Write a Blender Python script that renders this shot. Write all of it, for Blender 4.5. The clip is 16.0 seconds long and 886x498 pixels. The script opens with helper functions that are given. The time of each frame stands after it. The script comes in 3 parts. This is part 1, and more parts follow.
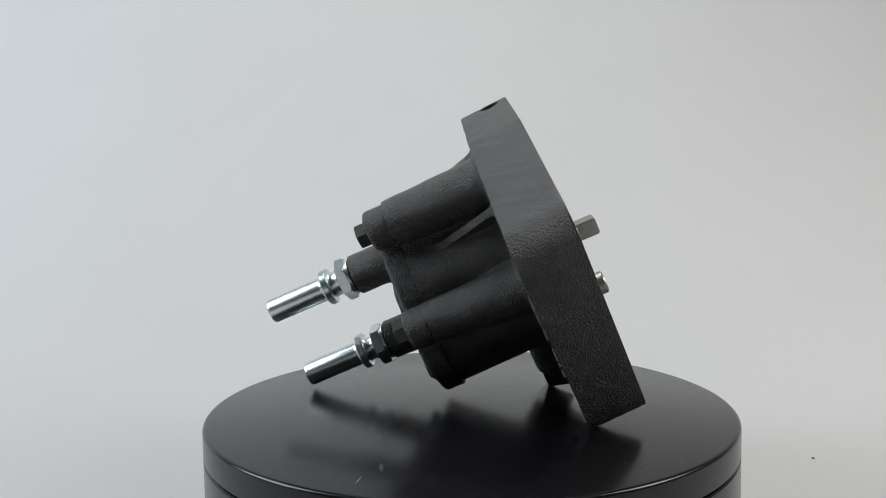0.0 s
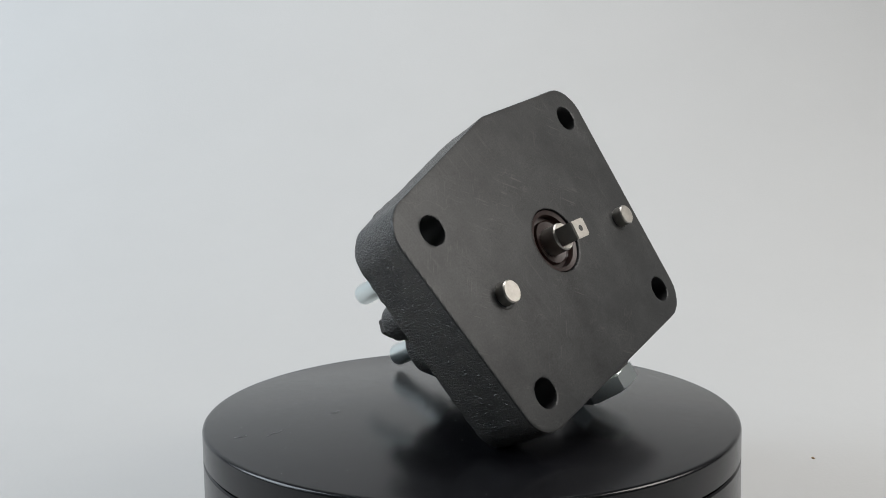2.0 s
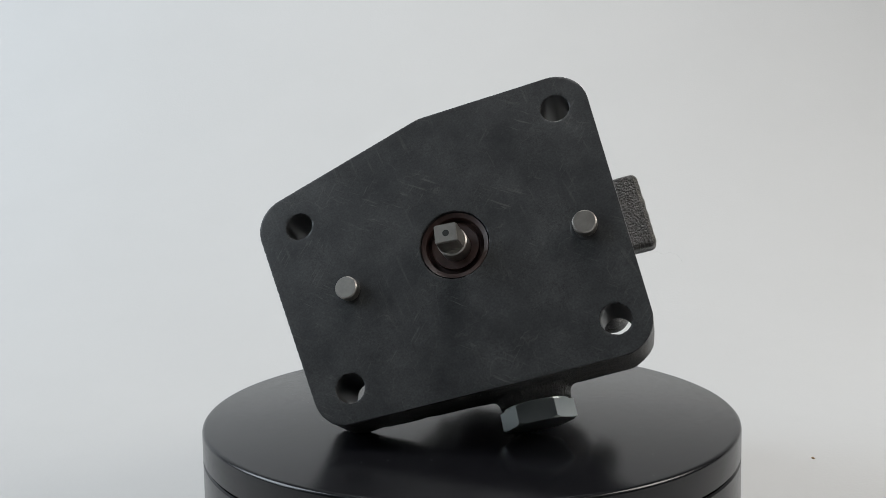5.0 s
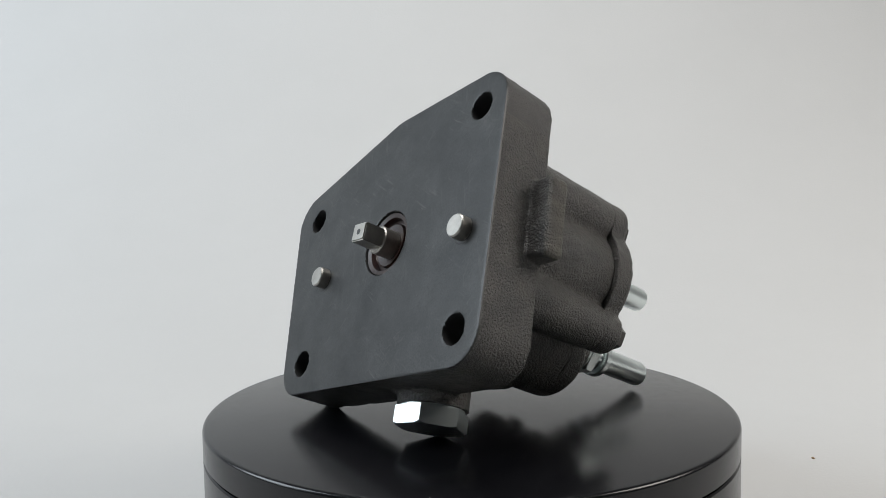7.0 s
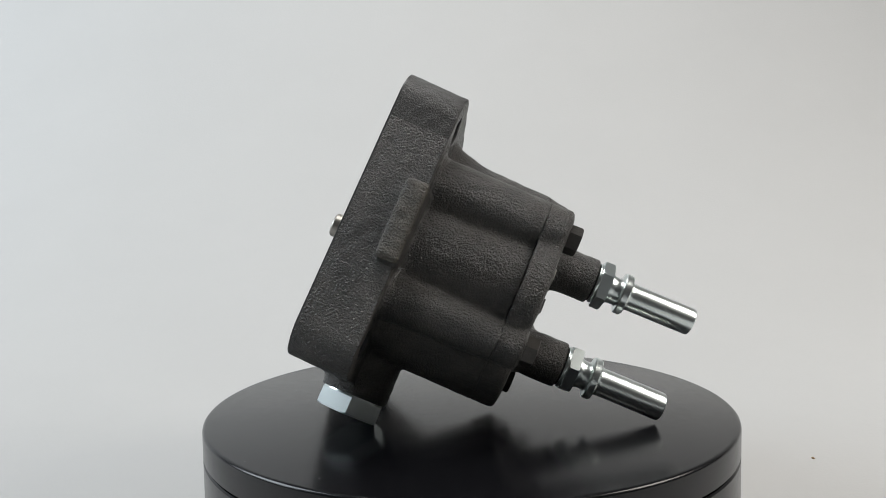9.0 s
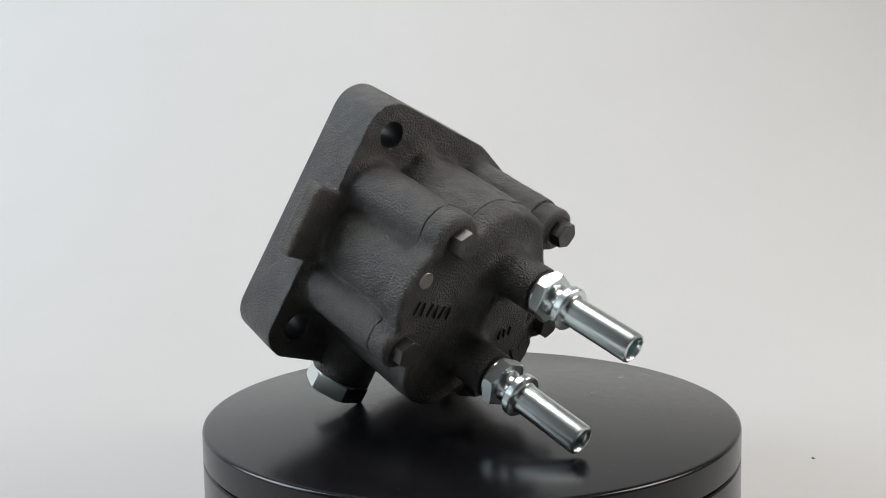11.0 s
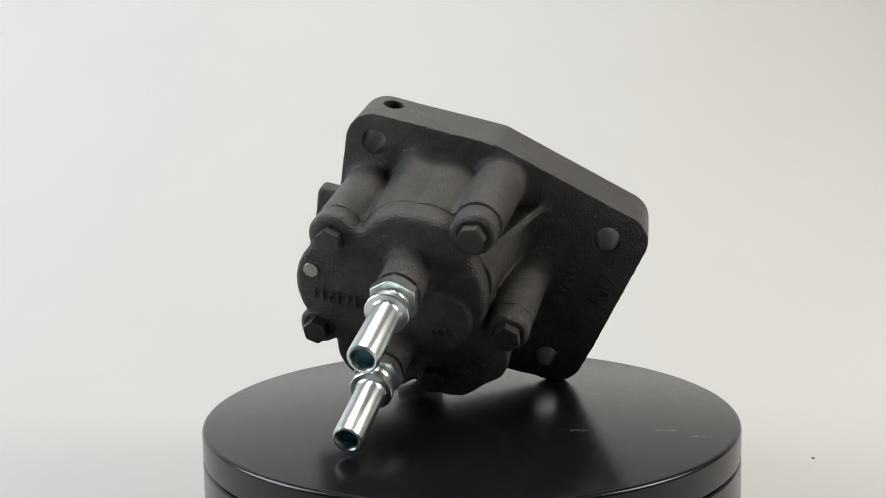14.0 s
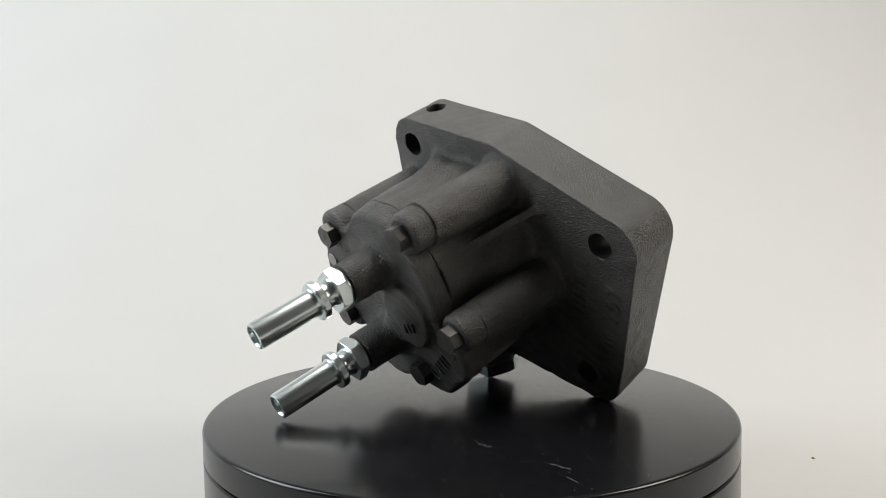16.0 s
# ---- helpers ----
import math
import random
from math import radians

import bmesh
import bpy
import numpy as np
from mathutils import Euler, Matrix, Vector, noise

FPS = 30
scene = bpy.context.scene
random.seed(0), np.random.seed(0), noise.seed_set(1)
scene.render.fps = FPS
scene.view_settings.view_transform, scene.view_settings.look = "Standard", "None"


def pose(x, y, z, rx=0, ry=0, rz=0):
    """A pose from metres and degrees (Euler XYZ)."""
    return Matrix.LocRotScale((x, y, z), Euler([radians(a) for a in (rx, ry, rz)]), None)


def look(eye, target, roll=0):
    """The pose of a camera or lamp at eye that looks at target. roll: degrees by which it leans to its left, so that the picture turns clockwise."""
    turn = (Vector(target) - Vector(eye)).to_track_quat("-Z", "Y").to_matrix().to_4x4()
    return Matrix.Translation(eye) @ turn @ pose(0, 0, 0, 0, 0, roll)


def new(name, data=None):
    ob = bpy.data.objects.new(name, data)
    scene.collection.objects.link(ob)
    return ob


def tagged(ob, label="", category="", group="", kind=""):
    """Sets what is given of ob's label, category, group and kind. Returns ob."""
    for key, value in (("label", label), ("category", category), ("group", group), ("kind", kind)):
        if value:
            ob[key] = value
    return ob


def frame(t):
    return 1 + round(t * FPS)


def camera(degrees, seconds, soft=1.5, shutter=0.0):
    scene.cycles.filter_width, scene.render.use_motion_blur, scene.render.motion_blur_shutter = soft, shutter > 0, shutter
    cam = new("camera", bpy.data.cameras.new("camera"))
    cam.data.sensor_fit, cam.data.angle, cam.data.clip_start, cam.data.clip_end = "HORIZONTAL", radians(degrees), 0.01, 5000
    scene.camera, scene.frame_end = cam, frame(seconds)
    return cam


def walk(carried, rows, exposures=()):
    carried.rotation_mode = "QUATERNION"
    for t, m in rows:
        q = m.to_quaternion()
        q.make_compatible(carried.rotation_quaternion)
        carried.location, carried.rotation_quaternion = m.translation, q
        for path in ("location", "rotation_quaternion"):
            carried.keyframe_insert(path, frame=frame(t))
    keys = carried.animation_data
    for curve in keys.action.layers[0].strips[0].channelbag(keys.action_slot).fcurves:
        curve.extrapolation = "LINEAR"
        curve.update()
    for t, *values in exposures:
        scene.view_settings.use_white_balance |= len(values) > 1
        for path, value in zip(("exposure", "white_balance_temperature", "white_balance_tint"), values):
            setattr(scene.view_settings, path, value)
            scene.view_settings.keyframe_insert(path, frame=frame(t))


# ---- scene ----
MM = 0.001
cam = camera(58.42, 16.0, soft=0.6)
EYE = pose(0.0, -0.3811, 0.10454, 85.654, 0.943, 1.641)
walk(cam, [(0.0, EYE), (16.0, EYE)],
     exposures=[(0.0, -0.34, 6330, 10), (4.0, -0.26, 6330, 10), (9.0, -0.25, 6480, 10), (11.5, -0.10, 6500, 11), (12.2, -0.07, 6630, 11), (16.0, -0.02, 6760, 10)])

# the turntable's turn: seconds, degrees
TURN = [(0.0, 0.02), (0.5, -10.17), (1, -20.4), (1.5, -30.62), (2, -40.76), (2.5, -50.83), (3, -60.81), (3.5, -70.68),
        (4, -80.56), (4.5, -90.43), (5.6, -112.34), (6.8, -136.33), (7.5, -150.53), (8, -160.6), (8.5, -170.54), (9, -180.42),
        (10.2, -204.01), (11.5, -229.58), (12, -239.48), (12.5, -249.34), (13, -259.22), (13.5, -269.2), (14, -279.27), (14.5, -289.36),
        (15, -299.42), (15.5, -309.38), (16, -319.22)]

# ---- light ----
world = bpy.data.worlds.new("room_air")
scene.world = world
world.use_nodes = True
world.node_tree.nodes["Background"].inputs[0].default_value = (0.8, 0.85, 0.9, 1)
world.node_tree.nodes["Background"].inputs[1].default_value = 0.02


def area_lamp(name, eye, target, sx, sy, watts, colour, spread=180):
    data = bpy.data.lights.new(name, "AREA")
    data.shape, data.size, data.size_y = "RECTANGLE", sx, sy
    data.energy, data.color, data.spread = watts, colour, radians(spread)
    ob = new(name, data)
    ob.matrix_world = look(eye, target)
    return ob


area_lamp("ceiling_panel_light", (-0.05, 0.1, 1.45), (0.0, 0.14, 0.0), 0.8, 0.5, 18, (1.0, 0.985, 0.96))
area_lamp("studio_light", (0.9, -0.16, 0.65), (0.0, 0.3, 0.25), 0.5, 0.5, 9.0, (1.0, 0.945, 0.875))
# cool lamp added out of view on the left; wall_west has no window
area_lamp("added_cool_light", (-1.4, -0.05, 0.85), (0.0, 0.6, 0.45), 0.9, 1.0, 26, (0.84, 0.93, 1.0))


# ---- materials ----
def material(name, colour, rough=0.5, metal=0.0, vary=0.25, vary_scale=60.0, bump=0.0, bump_scale=900.0,
             fine=0.0, fine_scale=3000.0, tint=None, specular=0.5, rough_vary=0.0, speck=0.0, speck_scale=900.0):
    """A procedural surface: colour with mottling, coarse and fine relief."""
    m = bpy.data.materials.new(name)
    m.use_nodes = True
    nt = m.node_tree
    b = nt.nodes["Principled BSDF"]
    link = nt.links.new
    co = nt.nodes.new("ShaderNodeTexCoord").outputs["Object"]
    n1 = nt.nodes.new("ShaderNodeTexNoise")
    n1.inputs["Scale"].default_value, n1.inputs["Detail"].default_value = vary_scale, 6
    n1.inputs["Roughness"].default_value = 0.65
    link(co, n1.inputs["Vector"])
    ramp = nt.nodes.new("ShaderNodeValToRGB")
    c2 = tint or colour
    ramp.color_ramp.elements[0].position, ramp.color_ramp.elements[1].position = 0.3, 0.7
    ramp.color_ramp.elements[0].color = (*[c * (1 - vary) for c in colour], 1)
    ramp.color_ramp.elements[1].color = (*[min(1, c * (1 + vary)) for c in c2], 1)
    link(n1.outputs["Fac"], ramp.inputs["Fac"])
    link(ramp.outputs["Color"], b.inputs["Base Color"])
    if speck:
        ns = nt.nodes.new("ShaderNodeTexNoise")
        ns.inputs["Scale"].default_value, ns.inputs["Detail"].default_value = speck_scale, 3
        ns.inputs["Roughness"].default_value = 0.7
        link(co, ns.inputs["Vector"])
        sr = nt.nodes.new("ShaderNodeMapRange")
        sr.inputs["From Min"].default_value, sr.inputs["From Max"].default_value = 0.32, 0.68
        sr.inputs["To Min"].default_value, sr.inputs["To Max"].default_value = 1 - speck, 1 + speck
        link(ns.outputs["Fac"], sr.inputs["Value"])
        sm = nt.nodes.new("ShaderNodeVectorMath")
        sm.operation = "SCALE"
        link(ramp.outputs["Color"], sm.inputs[0])
        link(sr.outputs["Result"], sm.inputs["Scale"])
        link(sm.outputs["Vector"], b.inputs["Base Color"])
    b.inputs["Roughness"].default_value, b.inputs["Metallic"].default_value = rough, metal
    b.inputs["Specular IOR Level"].default_value = specular
    if rough_vary:
        mr = nt.nodes.new("ShaderNodeMapRange")
        mr.inputs["From Min"].default_value, mr.inputs["From Max"].default_value = 0.3, 0.7
        mr.inputs["To Min"].default_value, mr.inputs["To Max"].default_value = rough - rough_vary, rough + rough_vary
        n3 = nt.nodes.new("ShaderNodeTexNoise")
        n3.inputs["Scale"].default_value, n3.inputs["Detail"].default_value = vary_scale * 2.3, 5
        link(co, n3.inputs["Vector"])
        link(n3.outputs["Fac"], mr.inputs["Value"])
        link(mr.outputs["Result"], b.inputs["Roughness"])
    last = None
    for k, (amount, scale, det) in enumerate(((bump, bump_scale, 3), (fine, fine_scale, 2))):
        if amount:
            n2 = nt.nodes.new("ShaderNodeTexNoise")
            n2.inputs["Scale"].default_value, n2.inputs["Detail"].default_value = scale, det
            link(co, n2.inputs["Vector"])
            bp = nt.nodes.new("ShaderNodeBump")
            bp.inputs["Strength"].default_value, bp.inputs["Distance"].default_value = min(1.0, amount), 1.6 * max(1.0, amount) / scale
            link(n2.outputs["Fac"], bp.inputs["Height"])
            if last:
                link(last.outputs["Normal"], bp.inputs["Normal"])
            last = bp
    if last:
        link(last.outputs["Normal"], b.inputs["Normal"])
    return m


def crackle(m, scale, width, amount, mask_scale, seed, stretch=(1, 1, 1), colour=(0.24, 0.23, 0.21), low=0.5):
    """Fine scratch or crack lines laid over a material's colour and gloss, in patches."""
    nt = m.node_tree
    link = nt.links.new
    b = nt.nodes["Principled BSDF"]
    co = nt.nodes.new("ShaderNodeTexCoord").outputs["Object"]
    mp = nt.nodes.new("ShaderNodeMapping")
    mp.inputs["Location"].default_value, mp.inputs["Scale"].default_value = (seed, seed * 0.7, 0), stretch
    link(co, mp.inputs["Vector"])
    warp = nt.nodes.new("ShaderNodeTexNoise")
    warp.inputs["Scale"].default_value, warp.inputs["Detail"].default_value = scale * 1.7, 4
    link(mp.outputs["Vector"], warp.inputs["Vector"])
    mix = nt.nodes.new("ShaderNodeMix")
    mix.data_type = "VECTOR"
    mix.inputs["Factor"].default_value = 0.02
    link(mp.outputs["Vector"], mix.inputs[4])
    link(warp.outputs["Color"], mix.inputs[5])
    vor = nt.nodes.new("ShaderNodeTexVoronoi")
    vor.feature = "DISTANCE_TO_EDGE"
    vor.inputs["Scale"].default_value = scale
    link(mix.outputs[1], vor.inputs["Vector"])
    line = nt.nodes.new("ShaderNodeMapRange")
    line.inputs["From Min"].default_value, line.inputs["From Max"].default_value = 0.0, width
    line.inputs["To Min"].default_value, line.inputs["To Max"].default_value = 1.0, 0.0
    link(vor.outputs["Distance"], line.inputs["Value"])
    mask = nt.nodes.new("ShaderNodeTexNoise")
    mask.inputs["Scale"].default_value, mask.inputs["Detail"].default_value = mask_scale, 5
    link(mp.outputs["Vector"], mask.inputs["Vector"])
    patch = nt.nodes.new("ShaderNodeMapRange")
    patch.inputs["From Min"].default_value, patch.inputs["From Max"].default_value = low, low + 0.16
    link(mask.outputs["Fac"], patch.inputs["Value"])
    both = nt.nodes.new("ShaderNodeMath")
    both.operation = "MULTIPLY"
    link(line.outputs["Result"], both.inputs[0])
    link(patch.outputs["Result"], both.inputs[1])
    soft = nt.nodes.new("ShaderNodeMath")
    soft.operation = "MULTIPLY"
    soft.inputs[1].default_value = amount
    link(both.outputs["Value"], soft.inputs[0])
    old = b.inputs["Base Color"].links[0].from_socket
    cm = nt.nodes.new("ShaderNodeMix")
    cm.data_type = "RGBA"
    cm.inputs[7].default_value = (*colour, 1)
    link(soft.outputs["Value"], cm.inputs["Factor"])
    link(old, cm.inputs[6])
    link(cm.outputs[2], b.inputs["Base Color"])
    return m


IRON = material("cast_iron_black", (0.024, 0.0235, 0.023), 0.37, 0.0, 0.3, 70, 0.75, 1000, 0.6, 2200, tint=(0.046, 0.0425, 0.038),
                specular=0.62, rough_vary=0.05, speck=0.42, speck_scale=1400)
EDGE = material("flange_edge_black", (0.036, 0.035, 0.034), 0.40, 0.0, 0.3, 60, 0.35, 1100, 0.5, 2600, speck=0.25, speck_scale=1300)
FACE = material("machined_face_dark_grey", (0.027, 0.0285, 0.030), 0.40, 0.0, 0.35, 38, 0.0, 200, 0.03, 2000, tint=(0.036, 0.037, 0.037),
                specular=0.3, rough_vary=0.03, speck=0.25, speck_scale=1100)
crackle(FACE, 170, 0.05, 0.7, 60, 0.3, colour=(0.014, 0.014, 0.014), low=0.42)
crackle(FACE, 48, 0.018, 0.13, 80, 0.9, colour=(0.20, 0.19, 0.175), low=0.5)
crackle(FACE, 70, 0.022, 0.10, 95, 1.7, (1.0, 0.5, 1), colour=(0.22, 0.21, 0.19), low=0.53)


def scuffs(m, turn, along, across, low, amount, seed, colour=(0.15, 0.145, 0.135)):
    """Thin pale rub marks in one direction, in loose patches."""
    nt = m.node_tree
    link = nt.links.new
    b = nt.nodes["Principled BSDF"]
    co = nt.nodes.new("ShaderNodeTexCoord").outputs["Object"]
    spin = nt.nodes.new("ShaderNodeMapping")
    spin.inputs["Location"].default_value, spin.inputs["Rotation"].default_value = (seed, seed * 0.6, seed * 0.3), (0, 0, radians(turn))
    link(co, spin.inputs["Vector"])
    mp = nt.nodes.new("ShaderNodeMapping")
    mp.inputs["Scale"].default_value = (along, across, 1)
    link(spin.outputs["Vector"], mp.inputs["Vector"])
    lines = nt.nodes.new("ShaderNodeTexNoise")
    lines.inputs["Scale"].default_value, lines.inputs["Detail"].default_value = 1.0, 3
    lines.inputs["Distortion"].default_value = 0.4
    link(mp.outputs["Vector"], lines.inputs["Vector"])
    thin = nt.nodes.new("ShaderNodeMapRange")
    thin.inputs["From Min"].default_value, thin.inputs["From Max"].default_value = 0.60, 0.70
    link(lines.outputs["Fac"], thin.inputs["Value"])
    patch = nt.nodes.new("ShaderNodeTexNoise")
    patch.inputs["Scale"].default_value, patch.inputs["Detail"].default_value = 55, 4
    link(spin.outputs["Vector"], patch.inputs["Vector"])
    keep = nt.nodes.new("ShaderNodeMapRange")
    keep.inputs["From Min"].default_value, keep.inputs["From Max"].default_value = low, low + 0.12
    keep.inputs["To Max"].default_value = amount
    link(patch.outputs["Fac"], keep.inputs["Value"])
    mul = nt.nodes.new("ShaderNodeMath")
    mul.operation = "MULTIPLY"
    link(thin.outputs["Result"], mul.inputs[0])
    link(keep.outputs["Result"], mul.inputs[1])
    cm = nt.nodes.new("ShaderNodeMix")
    cm.data_type = "RGBA"
    cm.inputs[7].default_value = (*colour, 1)
    link(mul.outputs["Value"], cm.inputs["Factor"])
    link(b.inputs["Base Color"].links[0].from_socket, cm.inputs[6])
    link(cm.outputs[2], b.inputs["Base Color"])
    return m


scuffs(FACE, 35, 90, 1100, 0.52, 0.27, 1.3)
scuffs(FACE, -50, 110, 1300, 0.54, 0.22, 4.1)
scuffs(FACE, 78, 30, 420, 0.50, 0.16, 7.7)
BORE = material("smooth_bore_black", (0.022, 0.022, 0.022), 0.42, 0.0, 0.2, 60, specular=0.4)


def worn_edges(m, amount, colour):
    """Bare, paler metal along the sharp edges, broken up by noise."""
    nt = m.node_tree
    link = nt.links.new
    b = nt.nodes["Principled BSDF"]
    geo = nt.nodes.new("ShaderNodeNewGeometry")
    edge = nt.nodes.new("ShaderNodeMapRange")
    edge.inputs["From Min"].default_value, edge.inputs["From Max"].default_value = 0.57, 0.66
    edge.inputs["To Max"].default_value = amount
    link(geo.outputs["Pointiness"], edge.inputs["Value"])
    n = nt.nodes.new("ShaderNodeTexNoise")
    n.inputs["Scale"].default_value, n.inputs["Detail"].default_value = 420, 4
    link(nt.nodes.new("ShaderNodeTexCoord").outputs["Object"], n.inputs["Vector"])
    cut = nt.nodes.new("ShaderNodeMapRange")
    cut.inputs["From Min"].default_value, cut.inputs["From Max"].default_value = 0.45, 0.6
    link(n.outputs["Fac"], cut.inputs["Value"])
    mul = nt.nodes.new("ShaderNodeMath")
    mul.operation = "MULTIPLY"
    link(edge.outputs["Result"], mul.inputs[0])
    link(cut.outputs["Result"], mul.inputs[1])
    cm = nt.nodes.new("ShaderNodeMix")
    cm.data_type = "RGBA"
    cm.inputs[7].default_value = (*colour, 1)
    link(mul.outputs["Value"], cm.inputs["Factor"])
    link(b.inputs["Base Color"].links[0].from_socket, cm.inputs[6])
    link(cm.outputs[2], b.inputs["Base Color"])
    return m


worn_edges(EDGE, 0.6, (0.2, 0.19, 0.17))
worn_edges(IRON, 0.35, (0.12, 0.105, 0.09))
LUG = worn_edges(material("worn_lug_iron", (0.038, 0.036, 0.032), 0.45, 0.0, 0.4, 130, 0.9, 1050, 0.6, 2300, tint=(0.066, 0.060, 0.048)), 0.6, (0.26, 0.24, 0.2))
BOLT = material("phosphated_steel", (0.055, 0.051, 0.047), 0.36, 0.4, 0.25, 200, 0.15, 1500)
ZINC = material("zinc_plated_steel", (0.70, 0.755, 0.75), 0.29, 1.0, 0.03, 40)
STEEL = material("ground_steel", (0.33, 0.315, 0.29), 0.42, 1.0, 0.12, 250, 0.08, 1800)
SEAL = material("brown_rubber", (0.028, 0.013, 0.010), 0.42, 0.0, 0.3, 300, 0.05, 900)
# o-ring rubber; the same black is painted as shade in gaps and holes
RUBBER_AND_SHADE = material("black_rubber_and_shade", (0.012, 0.012, 0.012), 0.45, 0.0, 0.2, 200)
SEALANT = material("blue_thread_sealant", (0.03, 0.12, 0.16), 0.35, 0.0, 0.5, 500, 0.3, 900)
PLATTER = material("black_satin_plastic", (0.004, 0.004, 0.005), 0.22, 0.0, 0.15, 120, 0.004, 1400, rough_vary=0.03, specular=0.42)
PAPER = material("white_paper", (0.44, 0.44, 0.435), 0.75, 0.0, 0.015, 6, 0.05, 400)
WALL = material("grey_wall_paint", (0.12, 0.12, 0.12), 0.7, 0.0, 0.03, 4, 0.05, 200)
LINT = material("pale_lint", (0.4, 0.4, 0.4), 0.8, 0.0, 0.1, 200)
CRUMB = material("brown_crumb", (0.3, 0.2, 0.11), 0.8, 0.0, 0.3, 900)


# ---- mesh helpers ----
def part(name, mesh, mat, parent=None, label=""):
    """Links a mesh, or a bmesh, as one object under a thing or part."""
    if isinstance(mesh, bmesh.types.BMesh):
        bm = mesh
        bmesh.ops.recalc_face_normals(bm, faces=bm.faces[:])
        mesh = bpy.data.meshes.new(name)
        bm.to_mesh(mesh)
        bm.free()
    ob = new(name, mesh)
    for one in (mat if isinstance(mat, (list, tuple)) else [mat]):
        mesh.materials.append(one)
    if parent:
        ob.parent = parent
    return tagged(ob, label)


def smooth(mesh, degrees=35):
    mesh.polygons.foreach_set("use_smooth", [True] * len(mesh.polygons))
    mesh.set_sharp_from_angle(angle=radians(degrees))
    return mesh


def lathe(profile, at=Matrix.Identity(4), seg=56, sides=None):
    """A turned body: (radius, height) pairs in mm round the local z axis."""
    verts, faces = [], []
    n = len(profile)
    for i in range(seg):
        a = 2 * math.pi * i / seg
        for r, z in profile:
            verts.append(at @ Vector((r * math.cos(a) * MM, r * math.sin(a) * MM, z * MM)))
    for i in range(seg):
        j = (i + 1) % seg
        for k in range(n - 1):
            faces.append((i * n + k, j * n + k, j * n + k + 1, i * n + k + 1))
    m = bpy.data.meshes.new("turned")
    m.from_pydata(verts, [], faces)
    bm = bmesh.new()
    bm.from_mesh(m)
    bmesh.ops.remove_doubles(bm, verts=bm.verts[:], dist=1e-6)
    bmesh.ops.recalc_face_normals(bm, faces=bm.faces[:])
    bm.to_mesh(m)
    bm.free()
    return smooth(m)


def hexagon(flats, z0, z1, bore=0.0, at=Matrix.Identity(4), cone=0.93, low_chamfer=False, seg=72):
    """A hexagon nut or head with turned chamfers, mm, along the local z axis from z0 to z1."""
    verts, faces, rows = [], [], []
    rc = flats / 2 / math.cos(math.pi / 6) * cone
    up = 1 if z1 > z0 else -1
    for i in range(seg):
        a = 2 * math.pi * i / seg
        rh = flats / 2 / math.cos((a + math.pi / 6) % (math.pi / 3) - math.pi / 6)
        drop = max(0.0, rh - rc) * 0.58 + 0.15
        ring = [(bore, z0)] if bore else [(0.01, z0)]
        ring += [(min(rh, rc), z0), (rh, z0 + up * drop)] if low_chamfer else [(rh, z0), (rh, z0 + up * 0.01)]
        ring += [(rh, z1 - up * drop), (min(rh, rc) - 0.15, z1), (bore if bore else 0.01, z1)]
        rows.append(ring)
        for r, z in ring:
            verts.append(at @ Vector((r * math.cos(a) * MM, r * math.sin(a) * MM, z * MM)))
    n = len(rows[0])
    for i in range(seg):
        j = (i + 1) % seg
        for k in range(n):
            k2 = (k + 1) % n
            faces.append((i * n + k, j * n + k, j * n + k2, i * n + k2))
    m = bpy.data.meshes.new("hexagon")
    m.from_pydata(verts, [], faces)
    bm = bmesh.new()
    bm.from_mesh(m)
    bmesh.ops.recalc_face_normals(bm, faces=bm.faces[:])
    bm.to_mesh(m)
    bm.free()
    return smooth(m, 25)


# signed distances on arrays, in mm
def s_union(a, b, k):
    h = np.clip(0.5 + 0.5 * (b - a) / k, 0, 1)
    return b + (a - b) * h - k * h * (1 - h)


def s_cut(a, b, k):
    return -s_union(-a, b, k)


def d_circle(U, V, u, v, r):
    return np.hypot(U - u, V - v) - r


def d_slab(W, lo, hi):
    return np.maximum(lo - W, W - hi)


def d_prism(d2, dw, r):
    """Extrusion of a flat distance, with edges rounded by r."""
    a, b = d2 + r, dw + r
    return np.minimum(np.maximum(a, b), 0) + np.hypot(np.maximum(a, 0), np.maximum(b, 0)) - r


def d_polygon(U, V, pts, r):
    """Polygon with corners rounded by r (pts are the sharp corners, counter-clockwise; convex)."""
    n = len(pts)
    lines = []
    for i in range(n):
        (x0, y0), (x1, y1) = pts[i], pts[(i + 1) % n]
        l = math.hypot(x1 - x0, y1 - y0)
        nx, ny = (y1 - y0) / l, -(x1 - x0) / l
        lines.append((nx, ny, nx * x0 + ny * y0 - r))
    inner = []
    for i in range(n):
        (a, b, c), (d, e, f) = lines[i - 1], lines[i]
        det = a * e - b * d
        inner.append(((c * e - b * f) / det, (a * f - c * d) / det))
    inside = np.full_like(U, -1e9)
    dist = np.full_like(U, 1e9)
    for i in range(n):
        nx, ny, c = lines[i]
        inside = np.maximum(inside, nx * U + ny * V - c)
        (x0, y0), (x1, y1) = inner[i], inner[(i + 1) % n]
        ex, ey = x1 - x0, y1 - y0
        t = np.clip(((U - x0) * ex + (V - y0) * ey) / (ex * ex + ey * ey), 0, 1)
        dist = np.minimum(dist, np.hypot(U - x0 - t * ex, V - y0 - t * ey))
    return np.where(inside > 0, dist, inside) - r


